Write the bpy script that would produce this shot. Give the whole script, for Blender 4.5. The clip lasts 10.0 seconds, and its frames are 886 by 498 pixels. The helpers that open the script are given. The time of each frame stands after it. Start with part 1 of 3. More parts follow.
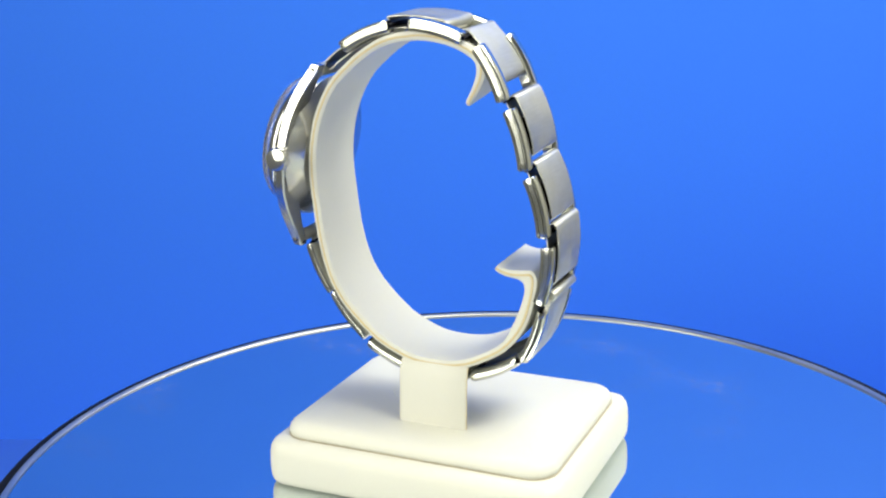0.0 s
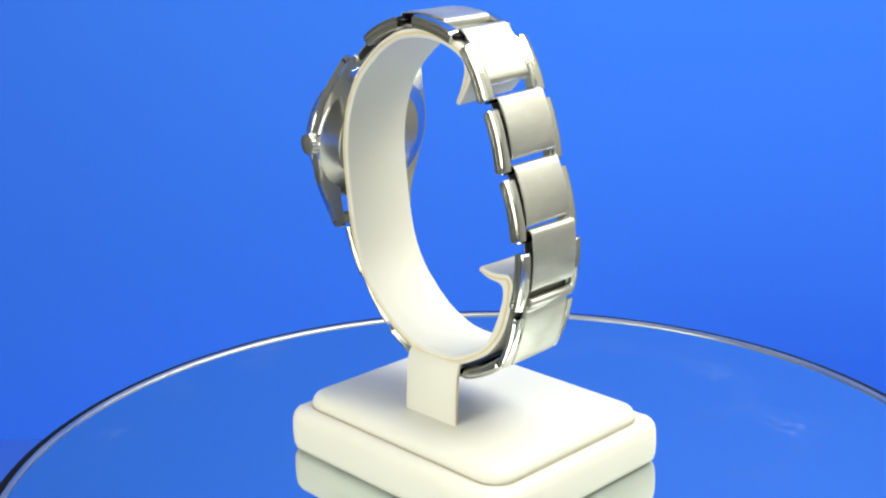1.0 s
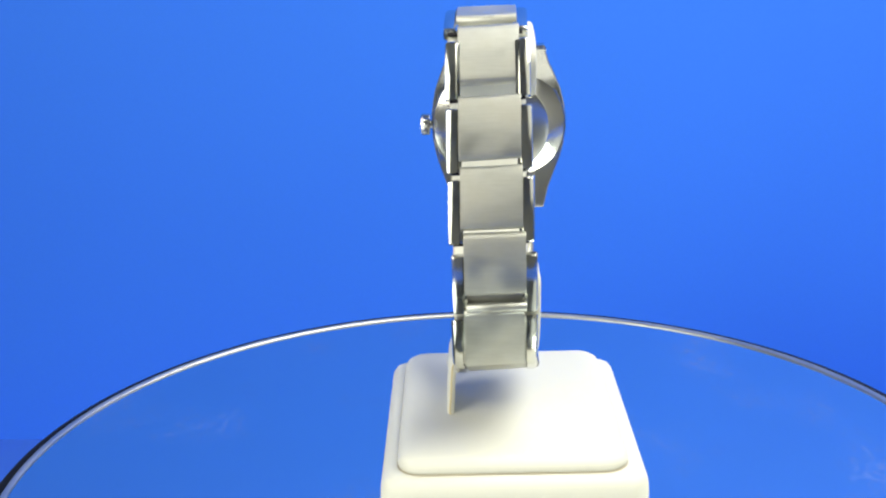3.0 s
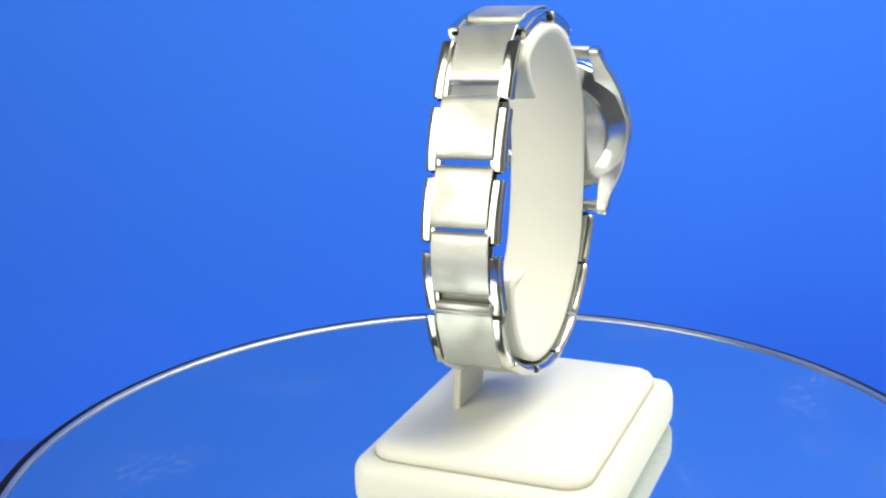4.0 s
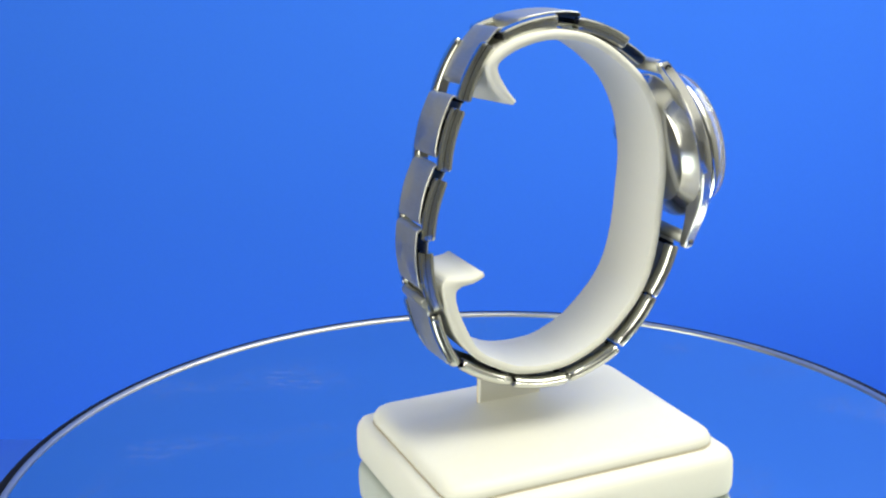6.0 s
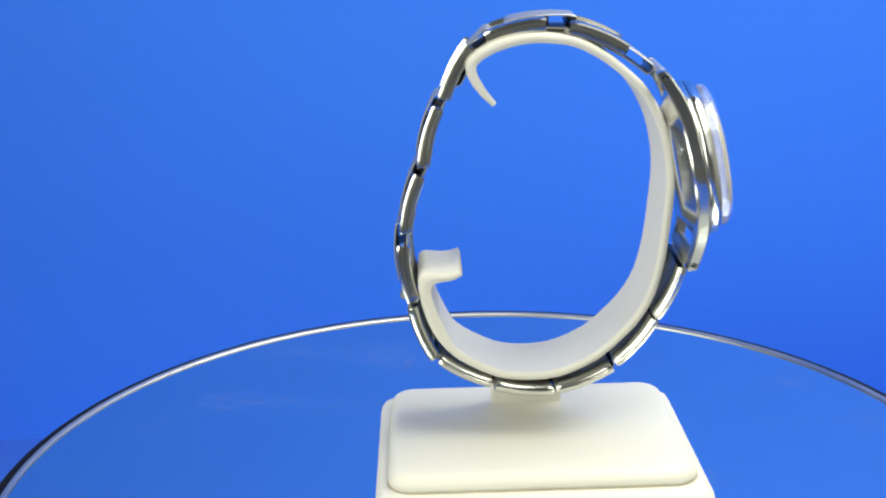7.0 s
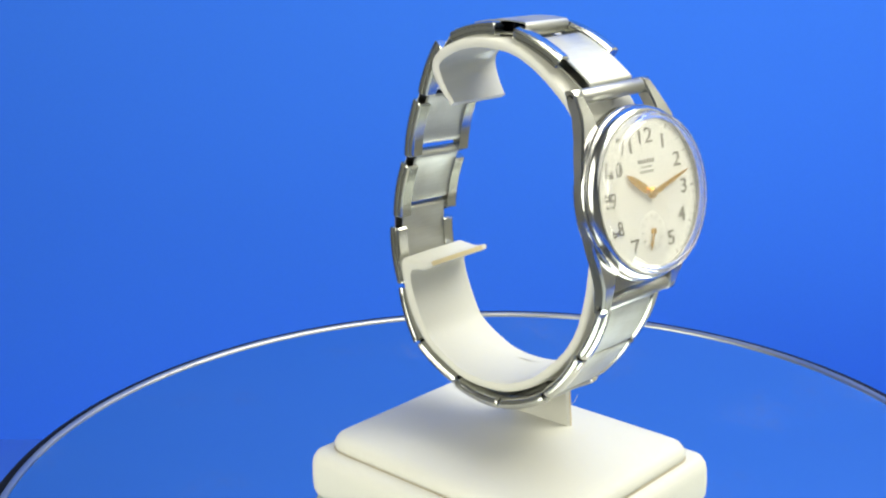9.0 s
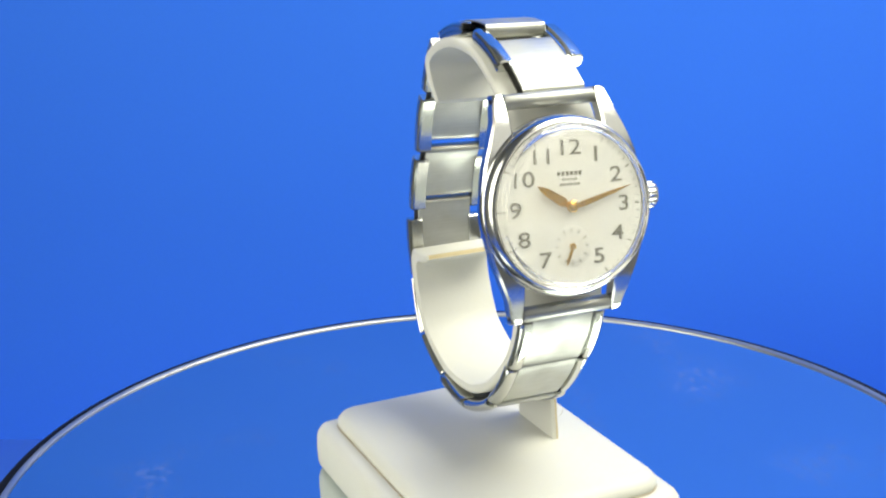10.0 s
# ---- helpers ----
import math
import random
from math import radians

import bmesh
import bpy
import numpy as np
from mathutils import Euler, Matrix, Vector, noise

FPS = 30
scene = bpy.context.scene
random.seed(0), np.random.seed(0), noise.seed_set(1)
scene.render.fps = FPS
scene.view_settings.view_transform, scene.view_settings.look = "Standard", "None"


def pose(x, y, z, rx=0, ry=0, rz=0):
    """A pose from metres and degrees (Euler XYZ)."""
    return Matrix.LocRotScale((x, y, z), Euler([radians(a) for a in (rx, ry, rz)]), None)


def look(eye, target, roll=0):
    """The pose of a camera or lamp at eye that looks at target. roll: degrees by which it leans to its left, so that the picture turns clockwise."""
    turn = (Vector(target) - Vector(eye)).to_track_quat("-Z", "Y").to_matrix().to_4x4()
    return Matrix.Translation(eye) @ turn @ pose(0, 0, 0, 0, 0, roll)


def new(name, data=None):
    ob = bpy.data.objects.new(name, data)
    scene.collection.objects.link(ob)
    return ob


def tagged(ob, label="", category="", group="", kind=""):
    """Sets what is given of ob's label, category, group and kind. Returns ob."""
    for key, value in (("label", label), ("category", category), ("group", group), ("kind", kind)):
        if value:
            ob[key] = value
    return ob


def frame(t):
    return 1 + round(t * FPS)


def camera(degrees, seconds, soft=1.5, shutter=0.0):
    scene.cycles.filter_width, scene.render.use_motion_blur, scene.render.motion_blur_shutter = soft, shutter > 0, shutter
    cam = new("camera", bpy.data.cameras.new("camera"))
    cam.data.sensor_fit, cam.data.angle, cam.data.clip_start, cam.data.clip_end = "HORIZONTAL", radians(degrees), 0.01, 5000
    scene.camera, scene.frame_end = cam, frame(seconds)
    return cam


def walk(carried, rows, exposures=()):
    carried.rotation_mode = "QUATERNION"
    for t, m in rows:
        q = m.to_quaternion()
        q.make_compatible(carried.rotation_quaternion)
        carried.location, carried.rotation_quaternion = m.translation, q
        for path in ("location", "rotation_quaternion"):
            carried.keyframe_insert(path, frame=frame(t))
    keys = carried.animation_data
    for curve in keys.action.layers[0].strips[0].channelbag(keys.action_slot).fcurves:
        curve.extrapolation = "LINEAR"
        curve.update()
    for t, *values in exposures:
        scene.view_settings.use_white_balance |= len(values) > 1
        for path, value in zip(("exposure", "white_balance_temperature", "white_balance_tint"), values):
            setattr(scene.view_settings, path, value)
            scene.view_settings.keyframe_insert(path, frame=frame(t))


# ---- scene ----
# Lengths below are in millimetres of the plan; U turns them into metres.
U = 0.00108696
EYE = (0.0, -230 * U, 116.324 * U)
PSI, PHI = -0.034835, -0.285735

# ---- camera: stands still on its tripod ----
cam = camera(39.77, 10.0, soft=2.2)
VIEW = look(EYE, (EYE[0] + math.sin(PSI) * math.cos(PHI), EYE[1] + math.cos(PSI) * math.cos(PHI), EYE[2] + math.sin(PHI)), -1.472)
walk(cam, [(0.0, VIEW), (10.0, VIEW)],
     exposures=[(0.0, 0.12), (2.5, 0.12), (4.5, 0.07), (7.0, 0.0), (8.5, -0.03), (10.0, -0.03)])

# ---- world, lamps, exposure ----
world = bpy.data.worlds.new("world")
scene.world = world
world.use_nodes = True
world.node_tree.nodes["Background"].inputs["Color"].default_value = (0.9, 0.95, 1.0, 1)
world.node_tree.nodes["Background"].inputs["Strength"].default_value = 0.02


def softbox(name, eye, target, sx, sy, watts, colour):
    data = bpy.data.lights.new(name, "AREA")
    data.shape, data.size, data.size_y, data.energy, data.color = "RECTANGLE", sx, sy, watts, colour
    ob = new(name, data)
    ob.matrix_world = look(eye, target)
    return ob


LAMP = (1.0, 0.985, 0.84)
softbox("softbox_overhead", (0.42, 0.02, 0.67), (0.30, 0.17, 0.09), 0.66, 0.5, 9.4, LAMP)
softbox("softbox_side", (0.46, -0.42, 0.60), (0.0, 0.0, 0.08), 0.7, 0.7, 1.4, LAMP)
left_box = softbox("softbox_left", (-0.58, -0.56, 0.34), (0.09, -0.14, 0.06), 0.6, 0.9, 3.1, LAMP)
left_box.data.spread = radians(95)  # gridded softbox


# ---- materials ----
def material(name, colour, rough=0.5, metal=0.0, grain=0.0, scale=400.0, bump=0.0, stretch=(1, 1, 1), rough_var=0.0, dirt=None, dirt_scale=30.0, dirt_amount=0.0, sheen=0.0, coat=0.0):
    m = bpy.data.materials.new(name)
    m.use_nodes = True
    nt = m.node_tree
    b = nt.nodes["Principled BSDF"]
    b.inputs["Base Color"].default_value = (*colour, 1)
    b.inputs["Roughness"].default_value = rough
    b.inputs["Metallic"].default_value = metal
    b.inputs["Sheen Weight"].default_value = sheen
    b.inputs["Coat Weight"].default_value = coat
    tc = nt.nodes.new("ShaderNodeTexCoord")
    mp = nt.nodes.new("ShaderNodeMapping")
    mp.inputs["Scale"].default_value = stretch
    nt.links.new(tc.outputs["Object"], mp.inputs["Vector"])
    fine = nt.nodes.new("ShaderNodeTexNoise")
    fine.inputs["Scale"].default_value = scale
    fine.inputs["Detail"].default_value = 5
    nt.links.new(mp.outputs["Vector"], fine.inputs["Vector"])
    wide = nt.nodes.new("ShaderNodeTexNoise")
    wide.inputs["Scale"].default_value = dirt_scale
    wide.inputs["Detail"].default_value = 4
    nt.links.new(tc.outputs["Object"], wide.inputs["Vector"])
    mix = nt.nodes.new("ShaderNodeMix")
    mix.data_type = "RGBA"
    mix.inputs[6].default_value = (*[c * (1 - grain) for c in colour], 1)
    mix.inputs[7].default_value = (*[min(1, c * (1 + grain)) for c in colour], 1)
    nt.links.new(fine.outputs["Fac"], mix.inputs[0])
    out = mix.outputs[2]
    if dirt is not None:
        ramp = nt.nodes.new("ShaderNodeMapRange")
        ramp.inputs["From Min"].default_value, ramp.inputs["From Max"].default_value = 0.45, 0.75
        ramp.inputs["To Max"].default_value = dirt_amount
        nt.links.new(wide.outputs["Fac"], ramp.inputs["Value"])
        over = nt.nodes.new("ShaderNodeMix")
        over.data_type = "RGBA"
        over.inputs[7].default_value = (*dirt, 1)
        nt.links.new(ramp.outputs["Result"], over.inputs[0])
        nt.links.new(out, over.inputs[6])
        out = over.outputs[2]
    nt.links.new(out, b.inputs["Base Color"])
    if rough_var:
        add = nt.nodes.new("ShaderNodeMapRange")
        add.inputs["From Min"].default_value, add.inputs["From Max"].default_value = 0.3, 0.7
        add.inputs["To Min"].default_value, add.inputs["To Max"].default_value = max(0.01, rough - rough_var), rough + rough_var
        nt.links.new(wide.outputs["Fac"], add.inputs["Value"])
        nt.links.new(add.outputs["Result"], b.inputs["Roughness"])
    if bump:
        bp = nt.nodes.new("ShaderNodeBump")
        bp.inputs["Strength"].default_value = bump
        bp.inputs["Distance"].default_value = 0.0002
        nt.links.new(fine.outputs["Fac"], bp.inputs["Height"])
        nt.links.new(bp.outputs["Normal"], b.inputs["Normal"])
    return m


BLUE = material("blue_backdrop_paper", (0.026, 0.172, 0.86), 0.9, grain=0.03, scale=900, bump=0.05, dirt=(0.028, 0.182, 0.88), dirt_scale=6, dirt_amount=0.4)
CLOTH = material("blue_table_cover", (0.020, 0.105, 0.55), 0.9, grain=0.04, scale=900, bump=0.1)
ROOM = material("grey_studio_paint", (0.42, 0.42, 0.385), 0.9, grain=0.03, scale=60)
FLOOR = material("dark_studio_floor", (0.13, 0.13, 0.125), 0.7, grain=0.1, scale=60)
MIRROR = material("smudged_mirror_glass", (0.74, 0.80, 0.81), 0.04, 1.0, grain=0.02, scale=50, rough_var=0.02, dirt_scale=14)
RIM = material("polished_rim_metal", (0.48, 0.48, 0.46), 0.42, 1.0, grain=0.05, scale=90, rough_var=0.06, dirt_scale=60)
BLACK = material("black_rubber_edge", (0.004, 0.005, 0.010), 0.7, grain=0.2, scale=300)
BLACK.node_tree.nodes["Principled BSDF"].inputs["Specular IOR Level"].default_value = 0.15
LEATHER = material("white_leatherette", (0.64, 0.635, 0.575), 0.55, grain=0.02, scale=1800, bump=0.12, dirt=(0.62, 0.615, 0.56), dirt_scale=45, dirt_amount=0.35, sheen=0.05)
BINDING = material("tan_board_edge", (0.60, 0.50, 0.29), 0.8, grain=0.15, scale=900)
SEAM = material("tan_glue_seam", (0.46, 0.41, 0.31), 0.8, grain=0.15, scale=900)
BRUSHED = material("brushed_steel", (0.51, 0.515, 0.48), 0.49, 1.0, grain=0.12, scale=700, bump=0.10, stretch=(4, 0.25, 4), rough_var=0.10, dirt=(0.44, 0.42, 0.37), dirt_scale=140, dirt_amount=0.5)
POLISHED = material("polished_steel", (0.62, 0.625, 0.585), 0.16, 1.0, grain=0.05, scale=500, bump=0.03, rough_var=0.05, dirt_scale=120)
CHROME = material("chromed_case_metal", (0.64, 0.64, 0.625), 0.18, 1.0, grain=0.04, scale=400, bump=0.02, rough_var=0.04, dirt_scale=120)
# near-black for pins and lug holes, and for shade put into sleeve hollows
DARK = material("dark_steel_and_hollow_shade", (0.018, 0.018, 0.022), 0.4, 1.0, grain=0.2, scale=600)


def dusty(m, amount):
    """Dust and wiped smears on top of a mirror."""
    nt = m.node_tree
    out, b = nt.nodes["Material Output"], nt.nodes["Principled BSDF"]
    tc = nt.nodes.new("ShaderNodeTexCoord")
    mp = nt.nodes.new("ShaderNodeMapping")
    mp.inputs["Scale"].default_value = (1.0, 1.5, 1.0)
    mp.inputs["Rotation"].default_value = (0, 0, 0.7)
    nt.links.new(tc.outputs["Object"], mp.inputs["Vector"])
    facs = []
    for scale, lo, hi in ((26.0, 0.54, 0.70), (380.0, 0.45, 0.75), (7.0, 0.40, 0.75)):
        n = nt.nodes.new("ShaderNodeTexNoise")
        n.inputs["Scale"].default_value, n.inputs["Detail"].default_value = scale, 6
        nt.links.new(mp.outputs["Vector"], n.inputs["Vector"])
        r = nt.nodes.new("ShaderNodeMapRange")
        r.inputs["From Min"].default_value, r.inputs["From Max"].default_value = lo, hi
        nt.links.new(n.outputs["Fac"], r.inputs["Value"])
        facs.append(r.outputs["Result"])
    mul = nt.nodes.new("ShaderNodeMath")
    mul.operation = "MULTIPLY_ADD"
    nt.links.new(facs[0], mul.inputs[0])
    nt.links.new(facs[1], mul.inputs[1])
    mul2 = nt.nodes.new("ShaderNodeMath")
    mul2.operation = "MULTIPLY"
    nt.links.new(facs[2], mul2.inputs[0])
    mul2.inputs[1].default_value = 0.05
    nt.links.new(mul2.outputs[0], mul.inputs[2])
    amt = nt.nodes.new("ShaderNodeMath")
    amt.operation = "MULTIPLY"
    amt.use_clamp = True
    amt.inputs[1].default_value = amount
    nt.links.new(mul.outputs[0], amt.inputs[0])
    dust = nt.nodes.new("ShaderNodeBsdfDiffuse")
    dust.inputs["Color"].default_value = (0.55, 0.55, 0.52, 1)
    mix = nt.nodes.new("ShaderNodeMixShader")
    nt.links.new(amt.outputs[0], mix.inputs[0])
    nt.links.new(b.outputs[0], mix.inputs[1])
    nt.links.new(dust.outputs[0], mix.inputs[2])
    nt.links.new(mix.outputs[0], out.inputs["Surface"])


dusty(MIRROR, 0.13)
DIAL = material("cream_silvered_dial", (0.50, 0.50, 0.455), 0.6, 0.0, grain=0.03, scale=900, dirt=(0.51, 0.48, 0.38), dirt_scale=120, dirt_amount=0.35)
NUMERAL = material("tarnished_numerals", (0.12, 0.115, 0.085), 0.55, 0.0, grain=0.2, scale=900)
PRINT = material("dark_dial_print", (0.10, 0.09, 0.08), 0.6)
GILT = material("gilt_brass", (0.83, 0.50, 0.12), 0.25, 1.0, grain=0.08, scale=600)


def glass_material():
    """Clear acrylic, finely scratched and a little cloudy."""
    m = bpy.data.materials.new("acrylic_crystal")
    m.use_nodes = True
    nt = m.node_tree
    b = nt.nodes["Principled BSDF"]
    b.inputs["Base Color"].default_value = (0.99, 0.99, 0.985, 1)
    b.inputs["Roughness"].default_value = 0.05
    b.inputs["Transmission Weight"].default_value = 1.0
    b.inputs["IOR"].default_value = 1.47
    tc = nt.nodes.new("ShaderNodeTexCoord")
    facs = []
    for scale, stretch, lo, hi, top in ((1500.0, (1, 3, 0.7), 0.48, 0.72, 0.05), (60.0, (1, 1, 1), 0.25, 0.75, 0.07)):
        mp = nt.nodes.new("ShaderNodeMapping")
        mp.inputs["Scale"].default_value = stretch
        mp.inputs["Rotation"].default_value = (0.4, 0.0, 0.3)
        nt.links.new(tc.outputs["Object"], mp.inputs["Vector"])
        n = nt.nodes.new("ShaderNodeTexNoise")
        n.inputs["Scale"].default_value, n.inputs["Detail"].default_value = scale, 4
        nt.links.new(mp.outputs["Vector"], n.inputs["Vector"])
        r = nt.nodes.new("ShaderNodeMapRange")
        r.inputs["From Min"].default_value, r.inputs["From Max"].default_value = lo, hi
        r.inputs["To Min"].default_value, r.inputs["To Max"].default_value = 0.0, top
        nt.links.new(n.outputs["Fac"], r.inputs["Value"])
        facs.append(r.outputs["Result"])
    add = nt.nodes.new("ShaderNodeMath")
    add.operation = "ADD"
    nt.links.new(facs[0], add.inputs[0])
    nt.links.new(facs[1], add.inputs[1])
    haze = nt.nodes.new("ShaderNodeBsdfDiffuse")
    haze.inputs["Color"].default_value = (0.8, 0.8, 0.78, 1)
    mix = nt.nodes.new("ShaderNodeMixShader")
    nt.links.new(add.outputs[0], mix.inputs[0])
    nt.links.new(b.outputs[0], mix.inputs[1])
    nt.links.new(haze.outputs[0], mix.inputs[2])
    nt.links.new(mix.outputs[0], nt.nodes["Material Output"].inputs["Surface"])
    return m


GLASS = glass_material()


# ---- mesh helpers (plan millimetres in, metres out) ----
def link_mesh(name, verts, quads, mat, smooth=40):
    me = bpy.data.meshes.new(name)
    me.from_pydata([tuple(c * U for c in v) for v in verts], [], quads)
    bm = bmesh.new()
    bm.from_mesh(me)
    bmesh.ops.recalc_face_normals(bm, faces=bm.faces)
    lim = radians(smooth)
    for f in bm.faces:
        f.smooth = True
    for e in bm.edges:
        if len(e.link_faces) == 2 and e.calc_face_angle() > lim:
            e.smooth = False
    bm.to_mesh(me)
    bm.free()
    me.materials.append(mat)
    return me


def part(name, me, parent, label="", smooth=None):
    ob = new(name, me)
    ob.parent = parent
    if label:
        tagged(ob, label)
    return ob


def rings(loops, closed_loop=True, caps=True):
    """Quads between equal loops of points."""
    k = len(loops[0])
    verts = [v for lp in loops for v in lp]
    quads = []
    for i in range(len(loops) - 1):
        for j in range(k if closed_loop else k - 1):
            a, b = i * k + j, i * k + (j + 1) % k
            quads.append((a, b, b + k, a + k))
    if caps:
        quads.append(tuple(range(k))[::-1])
        quads.append(tuple(range((len(loops) - 1) * k, len(loops) * k)))
    return verts, quads


def bowed(p, q, bulge, steps, away):
    """Points from p to q in the (n, z) plane, bowed away from the point `away`, with their outward normals."""
    p, q = Vector(p), Vector(q)
    d = (q - p).normalized()
    nrm = Vector((-d.y, d.x))
    if nrm.dot((p + q) / 2 - Vector(away)) < 0:
        nrm = -nrm
    out = []
    for i in range(steps + 1):
        s = i / steps
        c = p.lerp(q, s) + nrm * (bulge * 4 * s * (1 - s))
        tn = (nrm - d * (bulge * 4 * (1 - 2 * s) / (q - p).length)).normalized()
        out.append((c, tn))
    return out


HEART = (11.0, 58.0)


def swept(path, section, w_mid, w_sign=1, taper=0.8, taper_len=1):
    """Sweep a (w, h) section along a path of (point, normal) in the (n, z) plane; both ends drawn in a little."""
    loops = []
    cw = sum(s[0] for s in section) / len(section)
    ch = sum(s[1] for s in section) / len(section)
    n = len(path)
    d0 = (path[1][0] - path[0][0]).normalized()
    d1 = (path[-1][0] - path[-2][0]).normalized()

    def loop(c, nr, k):
        lp = []
        for w, h in section:
            ww, hh = cw + (w - cw) * (1 - (1 - k) * 0.35), ch + (h - ch) * k
            lp.append((c.x + nr.x * hh, w_mid + w_sign * ww, c.y + nr.y * hh))
        return lp

    for i, (c, nr) in enumerate(path):
        if i == 0:
            loops.append(loop(c, nr, taper))
            loops.append(loop(c + d0 * 0.3, nr, 1.0))
        elif i == n - 1:
            loops.append(loop(c - d1 * 0.3, nr, 1.0))
            loops.append(loop(c, nr, taper))
        else:
            loops.append(loop(c, nr, 1.0))
    return rings(loops)


def rod(p, w0, w1, r, seg=14, round_end=0.15):
    """A cylinder along w at (n, z) = p."""
    loops = []
    for w, k in ((w0, 1 - round_end), (w0 + r * 0.2, 1.0), (w1 - r * 0.2, 1.0), (w1, 1 - round_end)):
        loops.append([(p[0] + r * k * math.cos(2 * math.pi * j / seg), w, p[1] + r * k * math.sin(2 * math.pi * j / seg)) for j in range(seg)])
    return rings(loops)


def ring_verts(profile, seg, place):
    """Lathe: profile of (r, a); place(r cos, r sin, a) gives the point."""
    loops = []
    for r, a in profile:
        loops.append([place(r * math.cos(2 * math.pi * j / seg), r * math.sin(2 * math.pi * j / seg), a) for j in range(seg)])
    return loops


def rounded_rect(n0, n1, w0, w1, r, seg=8):
    pts = []
    for cx, cy, a0 in ((n1 - r, w1 - r, 0), (n0 + r, w1 - r, 90), (n0 + r, w0 + r, 180), (n1 - r, w0 + r, 270)):
        for i in range(seg + 1):
            a = radians(a0 + 90 * i / seg)
            pts.append((cx + r * math.cos(a), cy + r * math.sin(a)))
    return pts


# ---- the setting ----
def slab(name, x0, x1, y0, y1, z0, z1, mat, label, category):
    v = [(x, y, z) for x in (x0, x1) for y in (y0, y1) for z in (z0, z1)]
    q = [(0, 1, 3, 2), (4, 6, 7, 5), (0, 4, 5, 1), (2, 3, 7, 6), (0, 2, 6, 4), (1, 5, 7, 3)]
    return tagged(new(name, link_mesh(name, v, q, mat)), label, category, kind="structure")


TABLE_Z = -80.0
WALL_Y = 190.8
slab("table_cover", -250, 250, -330, WALL_Y, TABLE_Z - 20, TABLE_Z, CLOTH, "blue paper cover lying flat on the shooting table", "table cover")
slab("backdrop", -250, 250, WALL_Y, WALL_Y + 6, TABLE_Z - 300, 560, BLUE, "smooth saturated blue paper backdrop behind the turntable", "backdrop")
RX, RY0, RY1, RZ0, RZ1 = 720, -1000, 420, -420, 900
slab("floor", -RX, RX, RY0, RY1, RZ0 - 50, RZ0, FLOOR, "plain dark grey studio floor", "floor")
slab("ceiling", -RX, RX, RY0, RY1, RZ1, RZ1 + 50, ROOM, "plain light studio ceiling", "ceiling")
slab("wall_north", -RX, RX, RY1, RY1 + 50, RZ0, RZ1, ROOM, "plain light studio wall", "wall")
slab("wall_south", -RX, RX, RY0 - 50, RY0, RZ0, RZ1, ROOM, "plain light studio wall", "wall")
slab("wall_west", -RX - 50, -RX, RY0, RY1, RZ0, RZ1, ROOM, "plain light studio wall", "wall")
slab("wall_east", RX, RX + 50, RY0, RY1, RZ0, RZ1, ROOM, "plain light studio wall", "wall")


# ---- turntable ----
def build_turntable():
    root = tagged(new("turntable"), "round mirror-topped display turntable with a polished metal rim", "turntable")
    place = lambda x, y, a: (x, y, a)
    R = 101.9
    loops = ring_verts([(0.001, 0.0), (30, 0), (60, 0), (97.95, 0), (97.95, -3.0), (0.001, -3.0)], 128, place)
    part("mirror_plate", link_mesh("mirror_plate", *rings(loops, caps=False), MIRROR), root, "smudged round mirror plate")
    loops = ring_verts([(98.0, -2.0), (98.0, 0.2), (98.2, 0.42), (98.7, 0.62), (98.95, 0.70), (99.08, 0.70), (99.1, -2.0), (98.0, -2.0)], 192, place)
    part("rim", link_mesh("rim", *rings(loops, caps=False), RIM), root, "polished silvery rim")
    loops = ring_verts([(99.12, 0.4), (99.18, 0.7), (100.4, 0.55), (101.3, 0.15), (R, -0.5), (R, -9.0), (99.82, -9.0), (99.82, -2.1), (99.12, -2.1), (99.12, 0.4)], 192, place)
    part("edge_band", link_mesh("edge_band", *rings(loops, caps=False), BLACK), root, "black band round the edge")
    loops = ring_verts([(0.001, -3.05), (99.3, -3.05), (99.3, -9), (70, -14), (66, -70), (72, -79.9), (0.001, -79.9)], 96, place)
    part("pedestal", link_mesh("pedestal", *rings(loops, caps=False), BLACK), root, "black drum under the mirror")
    return root


# ---- display stand ----
YAW = radians(2.4)


def yawed(verts):
    c, s = math.cos(YAW), math.sin(YAW)
    return [(c * x - s * y, s * x + c * y, z) for x, y, z in verts]


